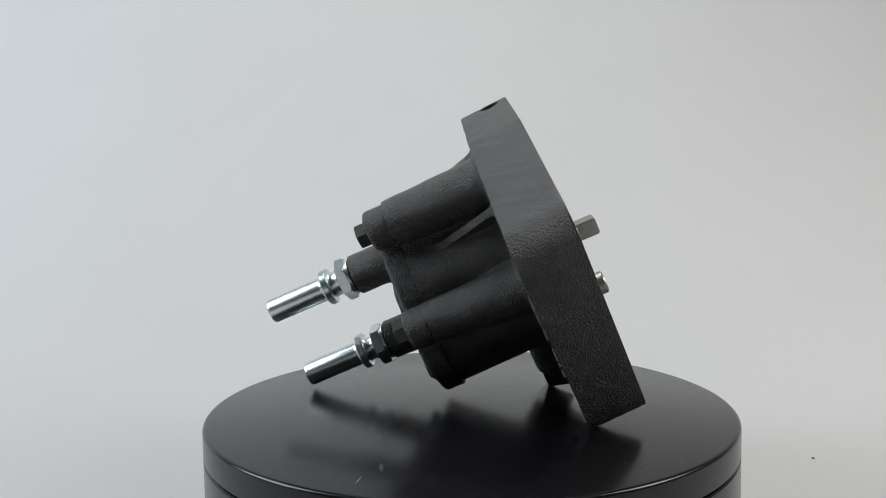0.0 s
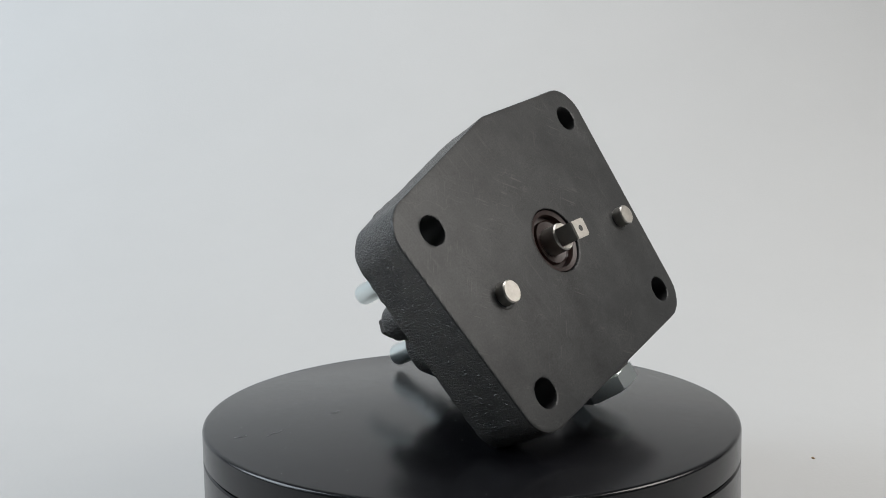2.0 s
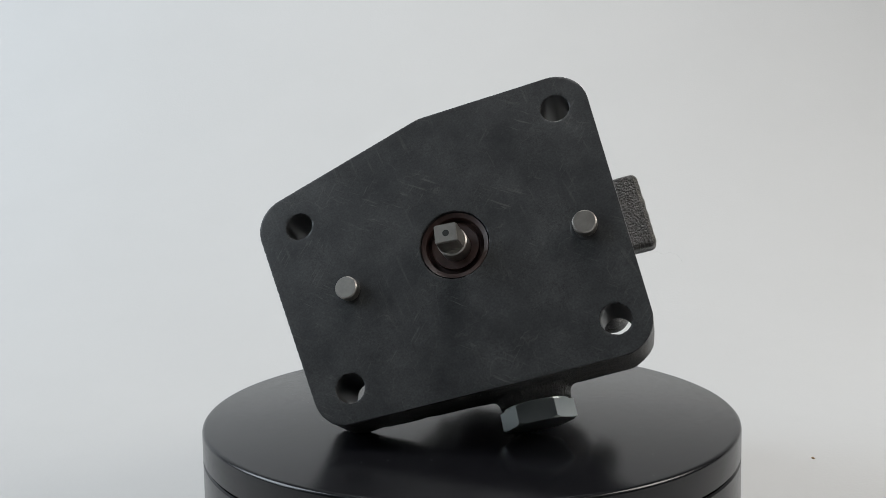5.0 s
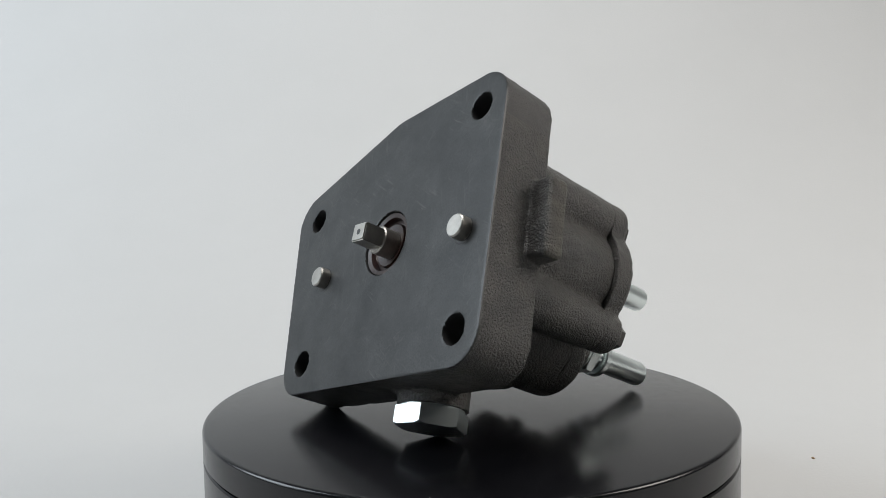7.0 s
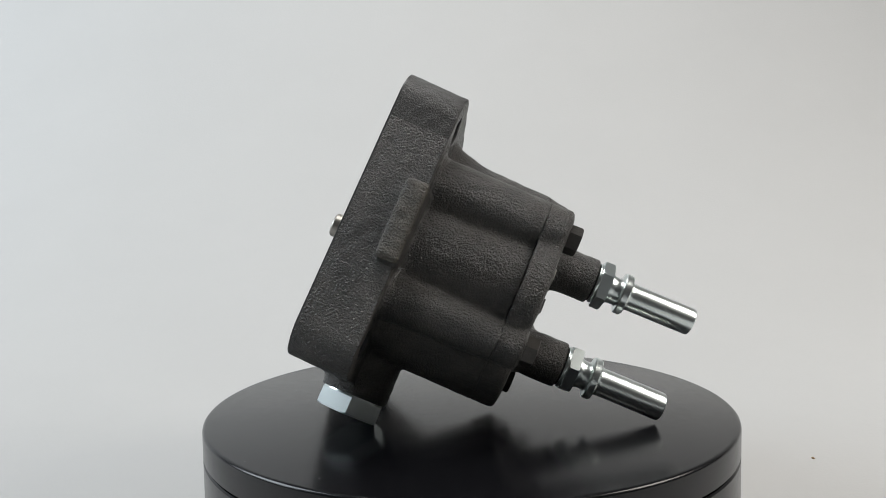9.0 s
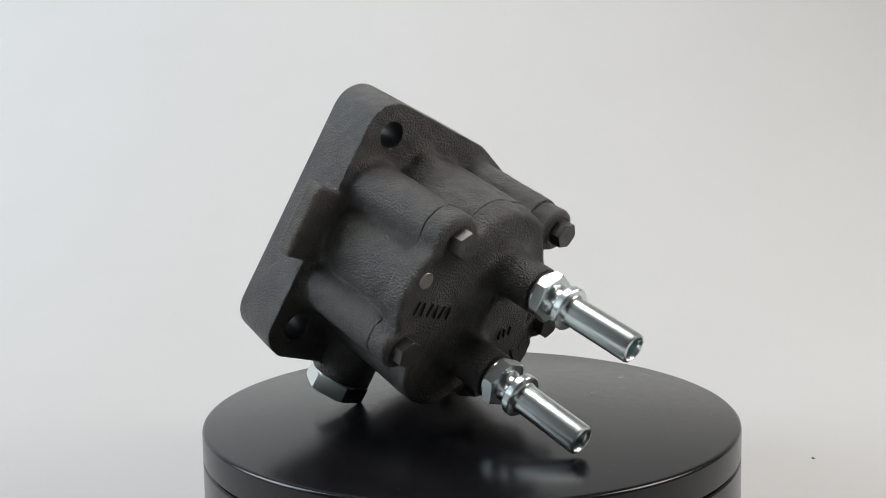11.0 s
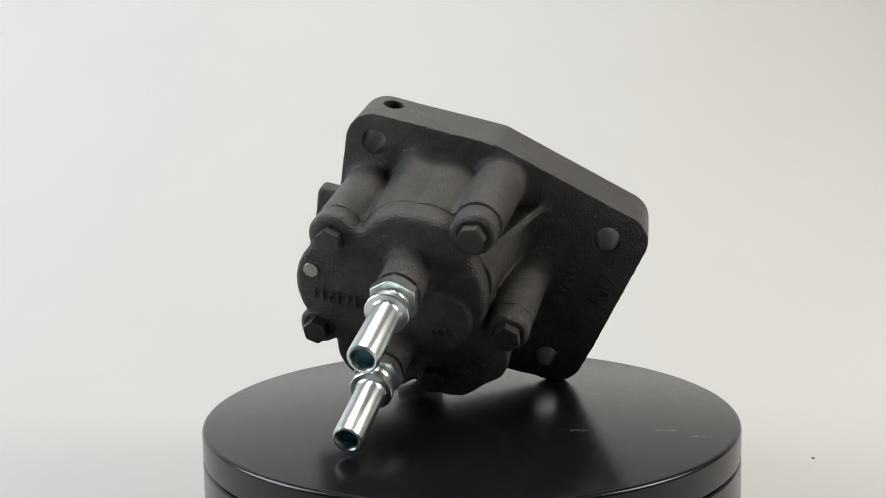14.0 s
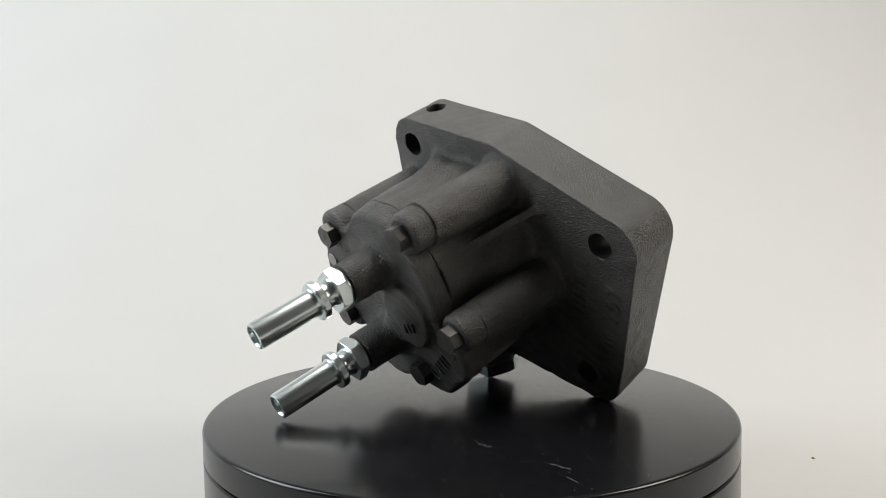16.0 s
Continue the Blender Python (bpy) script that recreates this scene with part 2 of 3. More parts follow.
def net(fn, lo, hi, h):
    """A mesh of the zero surface of fn(U, V, W): vertices and quads, mm."""
    ax = [np.arange(lo[i], hi[i] + h, h) for i in range(3)]
    G = np.meshgrid(*ax, indexing="ij")
    F = fn(*G)
    nx, ny, nz = F.shape
    s = F < 0
    cells = np.zeros((nx - 1, ny - 1, nz - 1))
    pos = np.zeros((nx - 1, ny - 1, nz - 1, 3))
    cut = lambda A, o: A[o[0]:nx - 1 + o[0], o[1]:ny - 1 + o[1], o[2]:nz - 1 + o[2]]
    for axis in range(3):
        other = [i for i in range(3) if i != axis]
        for p in (0, 1):
            for q in (0, 1):
                o = [0, 0, 0]
                o[other[0]], o[other[1]] = p, q
                e = list(o)
                e[axis] = 1
                a, b = cut(F, o), cut(F, e)
                hit = (a < 0) != (b < 0)
                t = np.where(hit, a / np.where(hit, a - b, 1), 0)
                cells += hit
                for i in range(3):
                    pos[..., i] += np.where(hit, o[i] if i != axis else t, 0)
    mask = cells > 0
    idx = np.full(cells.shape, -1)
    idx[mask] = np.arange(mask.sum())
    base = np.argwhere(mask)
    verts = (base + pos[mask] / cells[mask][:, None]) * h + np.array(lo)
    quads = []
    for axis in range(3):
        o1, o2 = [i for i in range(3) if i != axis]
        n = [nx, ny, nz]
        sl0, sl1 = [slice(None)] * 3, [slice(None)] * 3
        sl0[axis], sl1[axis] = slice(0, n[axis] - 1), slice(1, n[axis])
        change = s[tuple(sl0)] != s[tuple(sl1)]
        at = np.argwhere(change)
        ok = (at[:, o1] > 0) & (at[:, o1] < n[o1] - 1) & (at[:, o2] > 0) & (at[:, o2] < n[o2] - 1)
        at = at[ok]
        neg = s[tuple(at.T)]
        corner = []
        for d1, d2 in ((-1, -1), (0, -1), (0, 0), (-1, 0)):
            c = at.copy()
            c[:, o1] += d1
            c[:, o2] += d2
            corner.append(idx[tuple(c.T)])
        q4 = np.stack(corner, 1)
        flip = neg if axis != 1 else ~neg
        q4[~flip] = q4[~flip][:, ::-1]
        quads.append(q4)
    quads = np.concatenate(quads)
    for _ in range(2):
        e = 0.05
        f0 = fn(*verts.T)
        g = np.stack([fn(*(verts + e * np.eye(3)[i]).T) - f0 for i in range(3)], 1) / e
        verts = verts - np.clip(f0, -h * 0.6, h * 0.6)[:, None] * g / np.maximum((g * g).sum(1), 0.3)[:, None]
    return verts, quads


def mesh_of(name, verts, quads):
    used = np.unique(quads)
    back = np.full(len(verts), -1)
    back[used] = np.arange(len(used))
    m = bpy.data.meshes.new(name)
    m.from_pydata((verts[used] * MM).tolist(), [], back[quads].tolist())
    return m


# ---- the room and its white sweep ----
FLOOR = -0.055


def build_room():
    bm = bmesh.new()
    r, back, n = 0.85, 0.95, 40
    line = [(-0.9, FLOOR), (-0.35, FLOOR), (-0.15, FLOOR), (0.02, FLOOR)]
    for i in range(n + 1):
        a = math.pi / 2 * i / n
        line.append((back - r + r * math.sin(a), FLOOR + r - r * math.cos(a)))
    line.append((back, 1.6))
    cols = [[bm.verts.new((x, y, z)) for y, z in line] for x in (-1.8, 1.8)]
    for i in range(len(line) - 1):
        f = bm.faces.new((cols[0][i], cols[1][i], cols[1][i + 1], cols[0][i + 1]))
        f.smooth = True
    sweep = part("backdrop", bm, PAPER)
    tagged(sweep, "seamless white backdrop sweep curving up behind the turntable", "backdrop", kind="structure")

    def slab(name, lo, hi, mat, label, cat):
        bm = bmesh.new()
        bmesh.ops.create_cube(bm, size=1)
        for v in bm.verts:
            v.co = [lo[i] + (v.co[i] + 0.5) * (hi[i] - lo[i]) for i in range(3)]
        return tagged(part(name, bm, mat), label, cat, kind="structure")
    slab("floor", (-1.9, -2.3, FLOOR - 0.1), (1.9, 1.1, FLOOR - 0.004), WALL, "plain grey floor under the white sweep", "floor")
    slab("wall_west", (-1.9, -2.3, FLOOR), (-1.8, 1.1, 1.6), WALL, "plain grey painted side wall", "wall")
    slab("wall_east", (1.8, -2.3, FLOOR), (1.9, 1.1, 1.6), WALL, "plain grey painted side wall", "wall")
    slab("wall_south", (-1.8, -2.3, FLOOR), (1.8, -2.2, 1.6), WALL, "plain grey painted wall behind the camera", "wall")
    slab("wall_north", (-1.8, 0.956, FLOOR), (1.8, 1.1, 1.6), WALL, "plain grey painted wall behind the sweep", "wall")
    slab("ceiling", (-1.9, -2.3, 1.6), (1.9, 1.1, 1.7), WALL, "plain grey painted ceiling", "ceiling")


build_room()


# ---- turntable ----
def build_turntable():
    root = tagged(new("turntable"), "round black satin plastic display turntable on the white sweep", "turntable")
    root.location = (0, 0, FLOOR)
    top = -FLOOR * 1000
    platter = part("platter", lathe([(0, top), (123.2, top), (124.2, top - 0.25), (124.8, top - 0.8), (125, top - 1.6),
                                     (125, top - 12.2), (124.2, top - 12.6), (60, top - 12.6), (0, top - 12.6)], seg=160),
                   PLATTER, root, "smooth black turning platter")
    # black ring set inside the gap puts its shade into the colour
    part("gap", lathe([(122.0, top - 12.7), (122.0, top - 13.8)], seg=120), RUBBER_AND_SHADE, root, "dark shadow gap ring")
    part("base", lathe([(0, top - 13.6), (124.2, top - 13.6), (125, top - 14.2), (125, 3), (124, 1.0), (122, 0), (0, 0)], seg=160),
         PLATTER, root, "black fixed turntable base")
    return root, platter


turntable, platter = build_turntable()

# ---- the pump: u across, v up, w out of the flange face, mm ----
PUMP = Matrix(((-0.0538, -0.38963, 0.9194, 0.04936),
               (0.96389, -0.26074, -0.0541, 0.00368),
               (0.2608, 0.88329, 0.38959, 0.08122), (0, 0, 0, 1)))
PUMP = Matrix.LocRotScale(PUMP.translation, PUMP.to_quaternion().normalized(), None)
OUTLINE = [(-88.7, 40), (-68.5, -63.6), (70, -62.4), (70, 64.1), (-4.7, 63.4)]
HOLES = [(-67.1, 28.3), (55.4, 48.3), (56, -47.8), (-54.6, -48.8)]
BOLTS = [(54.1, 24.2), (-7.4, 43.4), (-32.1, -0.1), (-3.5, -34.8), (55.1, -24.9)]
PORTS = [(16.5, 19.5), (17.7, -21.4)]
CORE = (16.5, 4.0)
THICK = 26.3


def polygon_ccw(pts):
    area = sum(pts[i - 1][0] * pts[i][1] - pts[i][0] * pts[i - 1][1] for i in range(len(pts)))
    return pts if area > 0 else pts[::-1]


def flange_distance(U, V, W):
    back = np.clip(-W / THICK, 0, 1)
    d2 = d_polygon(U + 2.6 * back * np.clip(-U / 60, 0, 1) * np.clip((25 - V) / 60, 0, 1),
                   V + back * (1.2 * np.clip(V / 30, 0, 1) + 1.0 * np.clip(-V / 30, 0, 1) * np.clip((U + 40) / 40, 0, 1)), polygon_ccw(OUTLINE), 15.0)
    d = d_prism(d2, d_slab(W, -THICK, 0), 0.5)
    return d


def lumps(U, V, W):
    """Gentle unevenness of a sand casting, a few tenths of a millimetre."""
    rnd = random.Random(11)
    d = 0.0
    for k in range(14):
        f = 2 * math.pi / rnd.uniform(5.0, 13.0)
        x, y, z = rnd.gauss(0, 1), rnd.gauss(0, 1), rnd.gauss(0, 1)
        l = math.sqrt(x * x + y * y + z * z) / f
        d = d + 0.03 * np.sin((x * U + y * V + z * W) / l + rnd.uniform(0, 6.28))
    return d


def cast_distance(U, V, W):
    d = flange_distance(U, V, W)
    t = np.clip((-W - THICK) / 48.0, 0, 1)
    s = 1 - t
    body = d_circle(U, V, *CORE, 37.0 + 1.5 * s)
    body = s_union(body, np.minimum(d_circle(U, V, 14, 28, 19.5 + 2.0 * s), d_circle(U, V, 22, 26.5, 19.9 + 2.2 * s)), 3)
    body = s_union(body, d_circle(U, V, 24, -28.5, 22.0 - 0.8 * s), 5)
    body = s_union(body, d_circle(U, V, -20, -18, 14.2 - 1.5 * s), 5)
    body = s_union(body, d_circle(U, V, -11, -29, 14.2 - 1.5 * s), 5)
    body = s_union(body, d_circle(U, V, 44.5, -0.5, 22.2), 3)
    for (u, v), r, grow, du, dv in zip(BOLTS, (11.3, 11.0, 9.6, 10.2, 9.8), (1.8, 1.6, 2.6, 1.0, 2.0), (-1, -2.4, -1, 0, -1), (-0.6, 0.2, -1.8, 0, 0.8)):
        body = s_union(body, np.hypot(U - u - du * s, V - v - dv * s) - r - grow * s, 3)
    body = s_union(body, d_circle(U, V, -8, 14, 11 + 9.5 * s), 4)
    # the bulge's peak against the flange
    body = s_union(body, d_circle(U, V, 31, 42.5, 8.2 - 16 * t), 2)
    body = d_prism(body, d_slab(W, -74.5, -5), 0.2)
    # gusset between two bolt columns
    du, dv = -0.83, 0.557
    a, b = (U - CORE[0]) * du + (V - CORE[1]) * dv, -(U - CORE[0]) * dv + (V - CORE[1]) * du
    rib = np.maximum(np.maximum(np.abs(b) - 1.9, (a - 60.5) + (-W - THICK) * 0.67), d_slab(W, -62, -10))
    body = s_union(body, np.maximum(rib, -a), 2.2)
    d = s_union(d, body, 4.0)
    # port boss towards the flange's lower edge
    boss = np.maximum(np.hypot(U - 15.3, W + 26.8) - 15.0, d_slab(V, -68.5, -30))
    d = s_union(d, boss, 4)
    # cast lug on the flange's edge
    lug = d_prism(d_prism(d_slab(V, -16.6, 17.2), d_slab(U, 55, 81.2), 3.0), d_slab(W, -28.0, -18.6), 2.0)
    d = s_union(d, lug, 1.8)
    d = d + lumps(U, V, W) * np.clip((-W - 1.5) / 3, 0, 1)
    for u, v in HOLES:
        d = s_cut(d, d_circle(U, V, u, v, 6.2), 0.1)
    d = s_cut(d, np.maximum(d_circle(U, V, 0, 0, 15), -W - 12), 0.1)
    # drilled hole in the flange's top edge
    d = s_cut(d, np.maximum(np.hypot(U - 52.1, W + 9.8) - 5.0, 57.5 - V), 0.2)
    return d


def cover_distance(U, V, W):
    out = np.clip((-W - 74.6) / 10.6, 0, 1)
    d = d_circle(U, V, *CORE, 36.6)
    d = s_union(d, np.minimum(d_circle(U, V, 14, 28, 19.3 - 2.0 * out), d_circle(U, V, 22, 26.5, 19.7 - 2.0 * out)), 3)
    d = s_union(d, d_circle(U, V, 24, -28.5, 22.0), 5)
    d = s_union(d, d_circle(U, V, -21, -18.5, 14.8), 5)
    d = s_union(d, d_circle(U, V, -11.5, -30, 14.5), 5)
    d = s_union(d, d_circle(U, V, 40.5, 0.5, 28.5), 4)
    for (u, v), r in zip(BOLTS, (11.2, 10.0, 9.4, 10.2, 9.6)):
        d = s_union(d, d_circle(U, V, u, v, r), 2.2)
    d = np.maximum(d_prism(d, d_slab(W, -85.2, -60), 2.6), W + 74.52)
    # bolt seats, round pad and the two pipe bosses
    for u, v in BOLTS:
        d = s_union(d, d_prism(d_circle(U, V, u, v, 7.4), d_slab(W, -85.4, -78), 0.4), 1.0)
    d = s_union(d, d_prism(d_circle(U, V, 1, -3, 16.5), d_slab(W, -88.2, -78), 1.6), 2.5)
    for u, v in PORTS:
        d = s_union(d, d_prism(d_circle(U, V, u, v, 10.3), d_slab(W, -106.5, -78), 0.8), 6)
    d = d + lumps(U + 40, V, W) * np.clip((W + 104) / 4, 0, 1)
    for u, v in PORTS:
        d = s_cut(d, np.maximum(d_circle(U, V, u, v, 7.5), W + 101.5), 0.4)
    for u, v in BOLTS:
        d = s_cut(d, d_prism(d_circle(U, V, u, v, 6.9), d_slab(W, -95, -85.2), 0.1), 0.3)
    return d


def build_pump():
    root = tagged(new("fuel_pump"), "black cast-iron fuel pump with zinc fittings lying on turntable", "fuel pump")
    verts, quads = net(cast_distance, (-95, -75, -80), (85, 72, 4), 0.78)
    mid = verts[quads].mean(1)
    nrm = np.cross(verts[quads[:, 1]] - verts[quads[:, 0]], verts[quads[:, 2]] - verts[quads[:, 0]])
    nrm /= np.maximum(np.linalg.norm(nrm, axis=1, keepdims=True), 1e-9)
    is_flange = (mid[:, 2] > -THICK - 0.4) & (mid[:, 1] > -66.5) | (flange_distance(*mid.T) < 0.15) | (mid[:, 0] > 69.8)
    is_lug = (mid[:, 0] > 79.2) & (mid[:, 2] < -18)
    is_flange &= ~is_lug
    part("edge_lug", smooth(mesh_of("edge_lug", verts, quads[is_lug])), LUG, root, "worn brownish cast lug on the flange edge")
    m = mesh_of("mounting_flange", verts, quads[is_flange])
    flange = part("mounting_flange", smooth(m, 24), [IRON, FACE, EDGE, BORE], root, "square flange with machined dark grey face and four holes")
    fm, fn = mid[is_flange], nrm[is_flange]
    slot = np.zeros(len(fm), int)
    slot[(fm[:, 2] > -0.6)] = 1
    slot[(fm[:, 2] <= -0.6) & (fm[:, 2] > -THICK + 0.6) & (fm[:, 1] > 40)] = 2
    for hu, hv in HOLES:
        slot[(np.hypot(fm[:, 0] - hu, fm[:, 1] - hv) < 7.0) & (fm[:, 2] < -0.6) & (np.abs(fn[:, 2]) < 0.6)] = 3
    slot[(np.hypot(fm[:, 0], fm[:, 1]) < 15.6) & (fm[:, 2] < -0.6) & (fm[:, 2] > -14)] = 3
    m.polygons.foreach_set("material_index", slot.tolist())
    m = mesh_of("housing", verts, quads[~is_flange & ~is_lug])
    part("housing", smooth(m), IRON, root, "rough black cast housing with rounded bolt columns")
    verts, quads = net(cover_distance, (-50, -58, -110), (74, 60, -72), 0.8)
    part("end_cover", smooth(mesh_of("end_cover", verts, quads)), IRON, root, "rough black cast end cover with two bosses")

    # five hexagon bolts
    back = lambda u, v, w: Matrix.Translation((u * MM, v * MM, w * MM)) @ pose(0, 0, 0, 180, 0, 0)
    for k, (u, v) in enumerate(BOLTS):
        b = part("bolt", hexagon(10.7, 0.4, 5.6, at=back(u, v, -85.2) @ pose(0, 0, 0, 0, 0, 17 + 31 * k)), BOLT, root, "dark phosphated hexagon bolt head")
        part("washer_face", lathe([(0, 0.6), (5.5, 0.6), (5.5, 0), (0, 0)], back(u, v, -85.4), 40), BOLT, b)
        for s in (-1, 1):
            mb = bmesh.new()
            bmesh.ops.create_cube(mb, size=1)
            for q in mb.verts:
                q.co = back(u, v, -85.2) @ pose(0, 0, 0, 0, 0, 40 + 31 * k) @ Vector(((q.co.x * 0.7 + s * 1.0) * MM, q.co.y * 2.2 * MM, (5.6 + q.co.z * 0.3) * MM))
            part("head_mark", mb, BOLT, b)
    part("dowel", lathe([(0, 0.35), (3.4, 0.35), (3.6, 0.15), (3.6, -3)], back(61.8, 5.2, -85.4), 32), STEEL, root, "flush grey steel dowel pin")

    # two quick-connect fittings
    for k, (u, v) in enumerate(PORTS):
        at = back(u, v, -106.5)
        f = part("pipe_fitting", lathe([(4.3, 6.5), (6.9, 6.5), (6.9, 8.2), (6.5, 9.0), (6.3, 10.2), (6.3, 12.0), (6.7, 12.8), (9.0, 13.1), (9.4, 13.6), (9.4, 16.2),
                                        (9.0, 16.7), (6.9, 17.0), (6.5, 17.6), (6.3, 19), (6.3, 46.6), (6.0, 47.6), (5.4, 48.0), (4.9, 47.9),
                                        (4.4, 47.2), (4.3, 46), (4.3, 6.5)], at), ZINC, root, "zinc plated quick-connect pipe fitting")
        part("hexagon_nut", hexagon(19, 2.4, 7.4, 4.3, at @ pose(0, 0, 0, 0, 0, 12 + 20 * k), low_chamfer=True), ZINC, f)
        part("collar", lathe([(4.3, 2.5), (9.1, 2.5), (9.3, 2.2), (9.3, 1.2), (9.1, 0.9), (4.3, 0.9)], at), ZINC, f)
        part("o_ring", lathe([(7, -0.4), (8.4, -0.3), (8.9, 0.4), (8.4, 1.0), (7, 1.0)], at), RUBBER_AND_SHADE, f, "black rubber o-ring")
        part("sealant", lathe([(0.01, 42.2), (2.4, 42.4), (3.2, 43.0), (3.6, 42.6), (4.25, 43.4)], at, 32), SEALANT, f, "blue-green plug deep in the bore")

    # port plug under the flange
    down = Matrix.Translation((15.3 * MM, -68.5 * MM, -26.8 * MM)) @ pose(0, 0, 0, 90, 0, 0)
    plug = part("port_plug", hexagon(27, 0.8, 8.6, at=down @ pose(0, 0, 0, 0, 0, 25.8), cone=0.92), ZINC, root, "zinc plated hexagon port plug")
    part("sealing_washer", lathe([(0, 0.8), (13.6, 0.8), (13.6, 0.0), (0, 0)], down), ZINC, plug)

    # shaft with square drive, seal and pins
    up = Matrix.Identity(4)
    shaft = part("drive_shaft", lathe([(0, -10), (6.4, -10), (6.4, 4.0), (5.9, 4.6), (0, 4.6)], up), STEEL, root, "ground steel drive shaft")
    bm = bmesh.new()
    bmesh.ops.create_cube(bm, size=1)
    for v in bm.verts:
        v.co = Vector((v.co.x * 9.6, v.co.y * 8.2, 4.0 + (v.co.z + 0.5) * 10.3)) * MM
    bmesh.ops.bevel(bm, geom=bm.edges[:], offset=0.5 * MM, segments=2, affect="EDGES")
    bmesh.ops.rotate(bm, verts=bm.verts[:], cent=(0, 0, 0), matrix=Matrix.Rotation(radians(-5), 3, "Z"))
    sq = part("square_drive", bm, STEEL, shaft, "square steel drive end with a centre hole")
    # solid black disc on the end face paints the shade inside the centre hole
    part("centre_hole_shade", lathe([(0, 13), (1.3, 13), (1.4, 14.35), (0, 14.36)], up, 24), RUBBER_AND_SHADE, sq)
    part("shaft_seal", lathe([(6.5, -3.5), (9.8, -3.0), (10.2, -2.2), (10.4, -4.5), (12.2, -4.8), (12.6, -1.6), (14.0, -1.2), (14.5, -1.0), (14.7, -2.5), (14.7, -9)], up),
         SEAL, root, "brown rubber shaft seal in the flange recess")
    part("seal_seat", lathe([(0, -9), (14.8, -9)], up), RUBBER_AND_SHADE, root)
    for u, top in ((-48.4, 4.8), (54.4, 5.0)):
        # flat black ring on the uncut face paints the shade of the pin's clearance
        part("pin_recess_shade", lathe([(4.9, 0.06), (5.7, 0.06), (5.8, 0.0), (4.9, 0.0)], Matrix.Translation(((u - 0.4) * MM, -7.8 * MM, 0)), 40), RUBBER_AND_SHADE, root, "flat dark ring painted as the shade round a pin")
        part("locating_pin", lathe([(0, top), (4.4, top), (4.9, top - 0.6), (4.9, -4), (0, -4)], Matrix.Translation((u * MM, -7.4 * MM, 0)), 40), STEEL, root, "round steel locating pin")
    # raised casting marks on the flange's back and on the cover
    def raised(name, text, size, at, depth=0.5):
        c = bpy.data.curves.new(name, "FONT")
        c.space_character = 1.25
        c.body, c.size, c.extrude, c.align_x, c.bevel_depth = text, size * MM, depth * MM, "CENTER", 0.12 * MM
        tmp = new(name, c)
        m = bpy.data.meshes.new_from_object(tmp)
        bpy.data.objects.remove(tmp)
        m.transform(at)
        return part(name, m, IRON, root, "raised cast lettering")

    def bars(count, step, high, at, lean=0.12):
        for i in range(count):
            mb = bmesh.new()
            bmesh.ops.create_cube(mb, size=1)
            x = (i - (count - 1) / 2) * step
            wide = (0.9, 1.5, 1.1)[i % 3]
            for q in mb.verts:
                q.co = at @ Vector(((x + q.co.x * wide + q.co.y * lean * high * (-1) ** i) * MM, q.co.y * high * MM, q.co.z * 2.3 * MM))
            part("cast_mark", mb, IRON, root)
    behind = lambda u, v, w, turn: Matrix.Translation((u * MM, v * MM, w * MM)) @ pose(0, 0, 0, 0, 180, 0) @ pose(0, 0, 0, 0, 0, turn)
    raised("cast_number", "107", 12, behind(-76.5, -2, -THICK, 80), 1.1)
    bars(3, 4.6, 8, behind(-67.5, -25, -THICK, 80))
    bars(8, 4.2, 6.5, behind(-54.5, 2, -THICK, 84))
    bars(6, 3.4, 6.5, behind(-17, -26, -85.2, 52), 0.05)
    bars(6, 4.0, 6.0, behind(49, -6.2, -85.2, 2))
    bars(3, 3.4, 4.5, behind(-2, -8, -88.2, 25))
    part("small_dowel", lathe([(0, 0.4), (2.6, 0.4), (2.9, 0.1), (2.9, -2)], back(-26.8, -13.6, -85.2), 24), IRON, root)
    return root


pump = build_pump()


def thread(name, pts, radius, mat, parent=None):
    """A hair-thin fibre through points (metres)."""
    bm = bmesh.new()
    rings = []
    for i, p in enumerate(pts):
        p = Vector(p)
        d = (Vector(pts[min(i + 1, len(pts) - 1)]) - Vector(pts[max(i - 1, 0)])).normalized()
        a = d.orthogonal().normalized()
        c = d.cross(a)
        rings.append([bm.verts.new(p + radius * (a * math.cos(k * math.pi / 2) + c * math.sin(k * math.pi / 2))) for k in range(4)])
    for r0, r1 in zip(rings, rings[1:]):
        for k in range(4):
            bm.faces.new((r0[k], r0[(k + 1) % 4], r1[(k + 1) % 4], r1[k]))
    return part(name, bm, mat, parent)


def curl(x, y, length, heading, bend, seed):
    """Points of a curled fibre lying on the platter."""
    rnd = random.Random(seed)
    pts, a = [], radians(heading)
    for i in range(13):
        pts.append((x, y, 0.00018))
        x, y = x + length / 12 * math.cos(a), y + length / 12 * math.sin(a)
        a += radians(bend) * math.sin(i * 0.9 + seed) + rnd.uniform(-0.15, 0.15)
    return pts


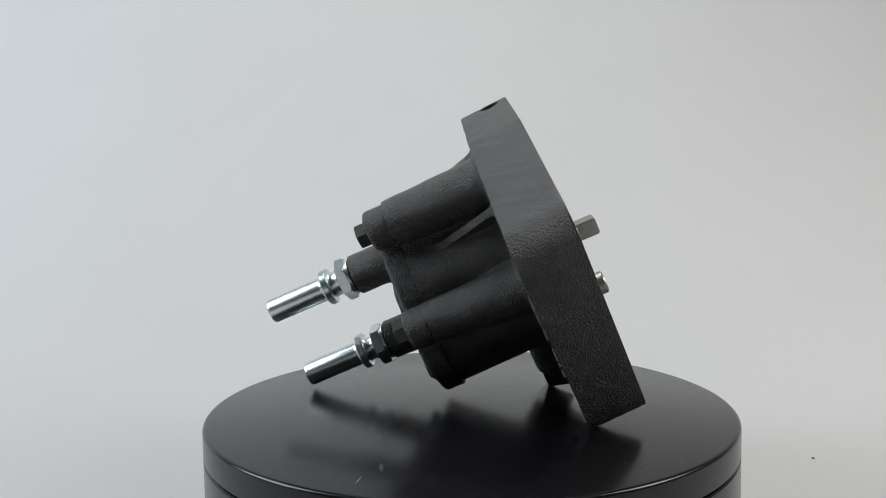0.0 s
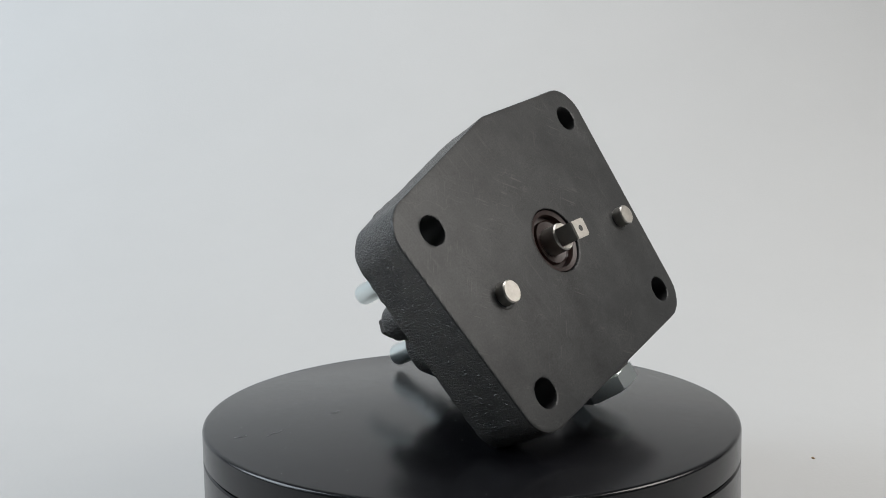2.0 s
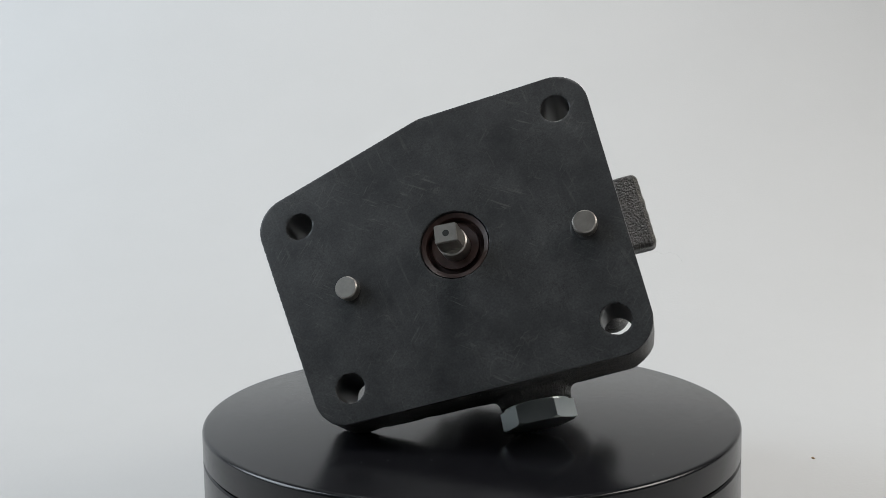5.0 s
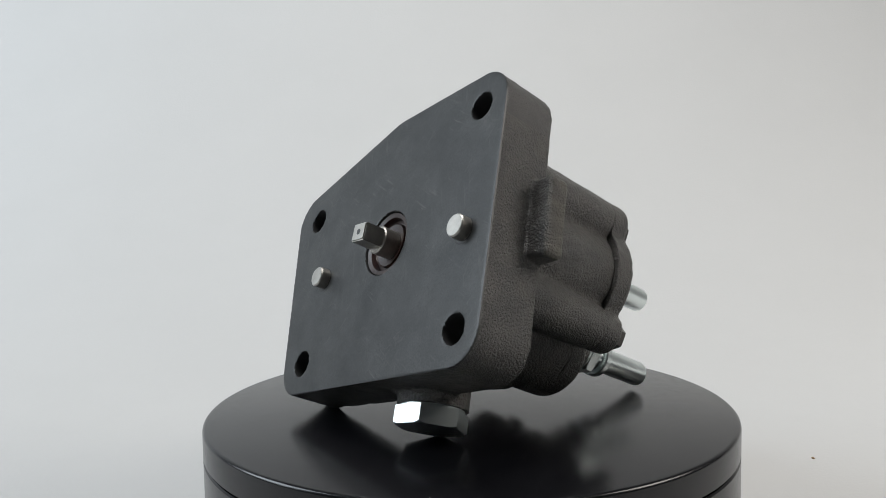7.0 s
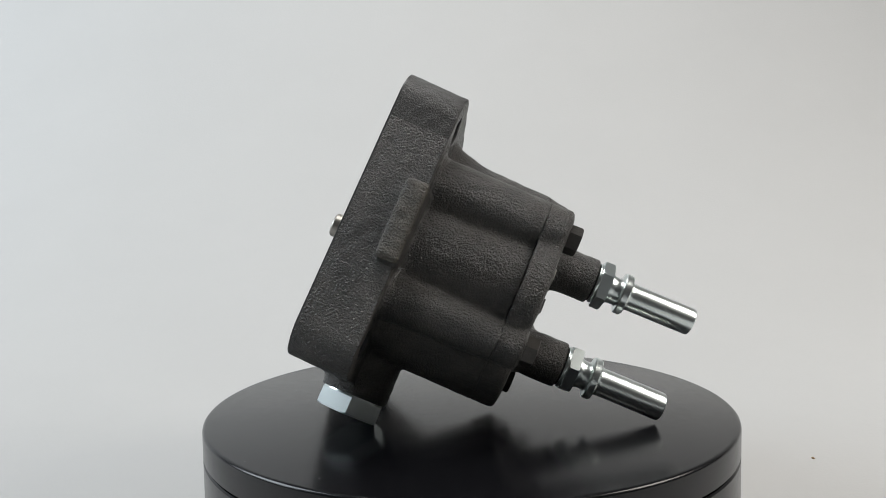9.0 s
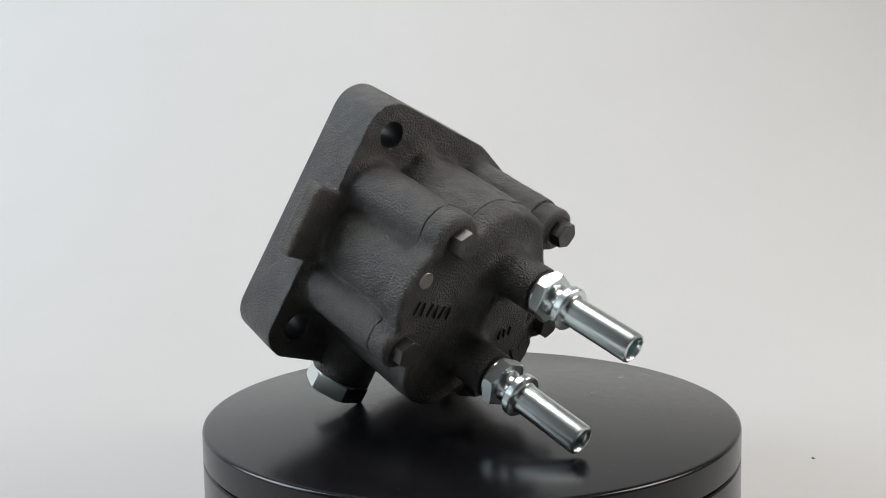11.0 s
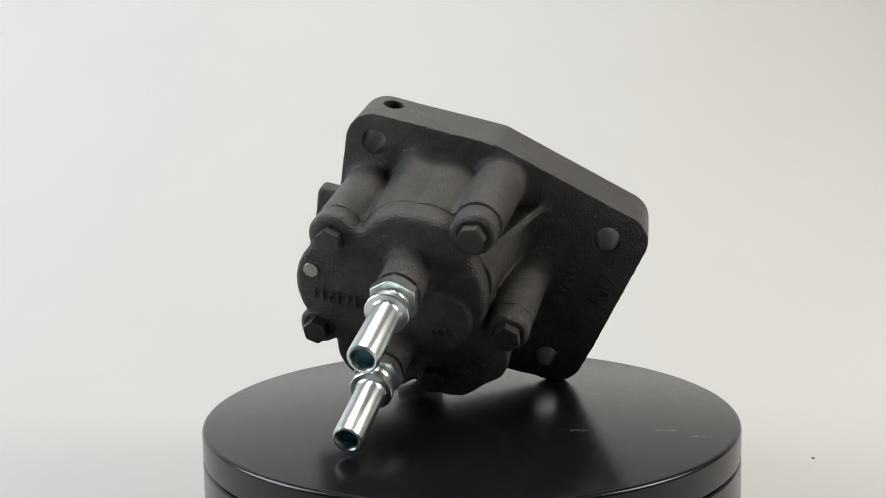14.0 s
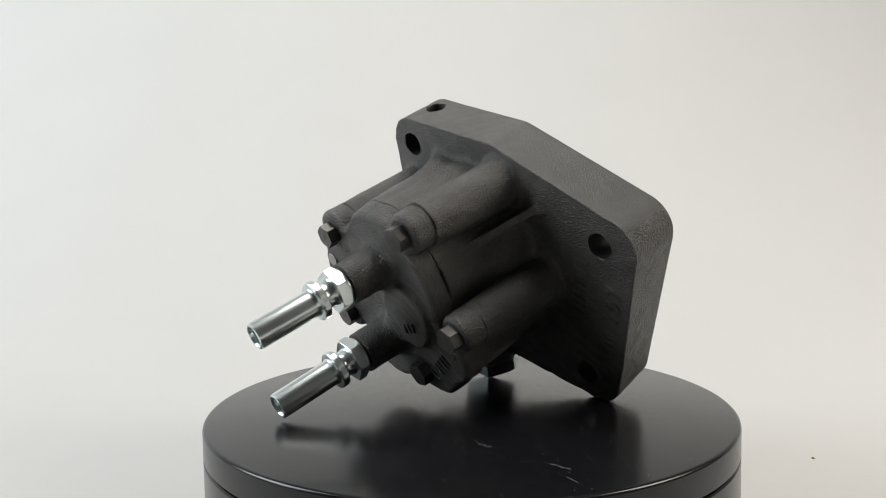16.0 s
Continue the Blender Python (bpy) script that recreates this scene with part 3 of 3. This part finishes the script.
def build_dust():
    made = []
    for x, y, l, h, bend, seed in ((-0.038, -0.050, 0.010, -150, 60, 1), (-0.034, -0.086, 0.010, -95, 25, 2), (-0.040, -0.100, 0.006, -80, 12, 3)):
        made.append(tagged(thread("lint_fibre", curl(x, y, l, h, bend, seed), 0.00006, LINT), "pale curled lint fibre lying on the black platter", "lint", "lint on the platter"))
    rnd = random.Random(5)
    verts, faces = [], []
    for i in range(420):
        a, r = rnd.uniform(0, 6.283), 0.122 * math.sqrt(rnd.random())
        if rnd.random() < 0.55:
            a = rnd.gauss(-2.0, 0.55)
        s = rnd.choice((0.00006, 0.00008, 0.0001, 0.00016))
        x, y = r * math.cos(a), r * math.sin(a)
        k = len(verts)
        verts += [(x - s, y, 0.00002), (x, y - s, 0.00002), (x + s, y, 0.00002), (x, y + s, 0.00002), (x, y, 0.00002 + s)]
        faces += [(k, k + 1, k + 4), (k + 1, k + 2, k + 4), (k + 2, k + 3, k + 4), (k + 3, k, k + 4)]
    m = bpy.data.meshes.new("dust")
    m.from_pydata(verts, [], faces)
    made.append(tagged(part("dust", m, LINT), "fine pale dust specks scattered on the black platter", "dust", kind="stuff"))
    return made


dust = build_dust()


def build_hairs():
    """Hair-thin lint caught on the casting, in the pump's own space."""
    made = []
    for pts in ([(80.4, -16.5, -29), (83, -18.5, -30), (86, -18, -31), (88.5, -20, -31), (89.5, -23.5, -30), (88, -25, -30)],
                [(69.3, 19, -4), (70.6, 20.5, -4), (71.0, 22.5, -4.5), (70.4, 24, -5)]):
        ob = thread("lint_hair", [Vector(p) * MM for p in pts], 0.00003, LINT)
        made.append(tagged(ob, "single pale lint hair caught on the black casting", "lint", "lint on the pump"))
    return made


hairs = build_hairs()


def build_crumbs():
    for x, y, s, seed in ((0.199, 0.0735, 0.0011, 1), (0.10, -0.16, 0.0009, 2)):
        rnd = random.Random(seed)
        bm = bmesh.new()
        bmesh.ops.create_icosphere(bm, subdivisions=1, radius=s)
        for v in bm.verts:
            v.co = Vector((v.co.x * rnd.uniform(0.7, 1.3), v.co.y * rnd.uniform(0.7, 1.2), v.co.z * 0.6 + s * 0.5)) + Vector((x, y, FLOOR))
        tagged(part("crumb", bm, CRUMB), "tiny brown crumb lying on the white sweep", "crumb", "crumbs on the sweep")


build_crumbs()


def motions():
    turn = [(t, pose(0, 0, 0, 0, 0, a)) for t, a in TURN]
    walk(platter, turn)
    for one in dust:
        walk(one, turn)
    for one in (pump, *hairs):
        walk(one, [(t, m @ PUMP) for t, m in turn])


motions()
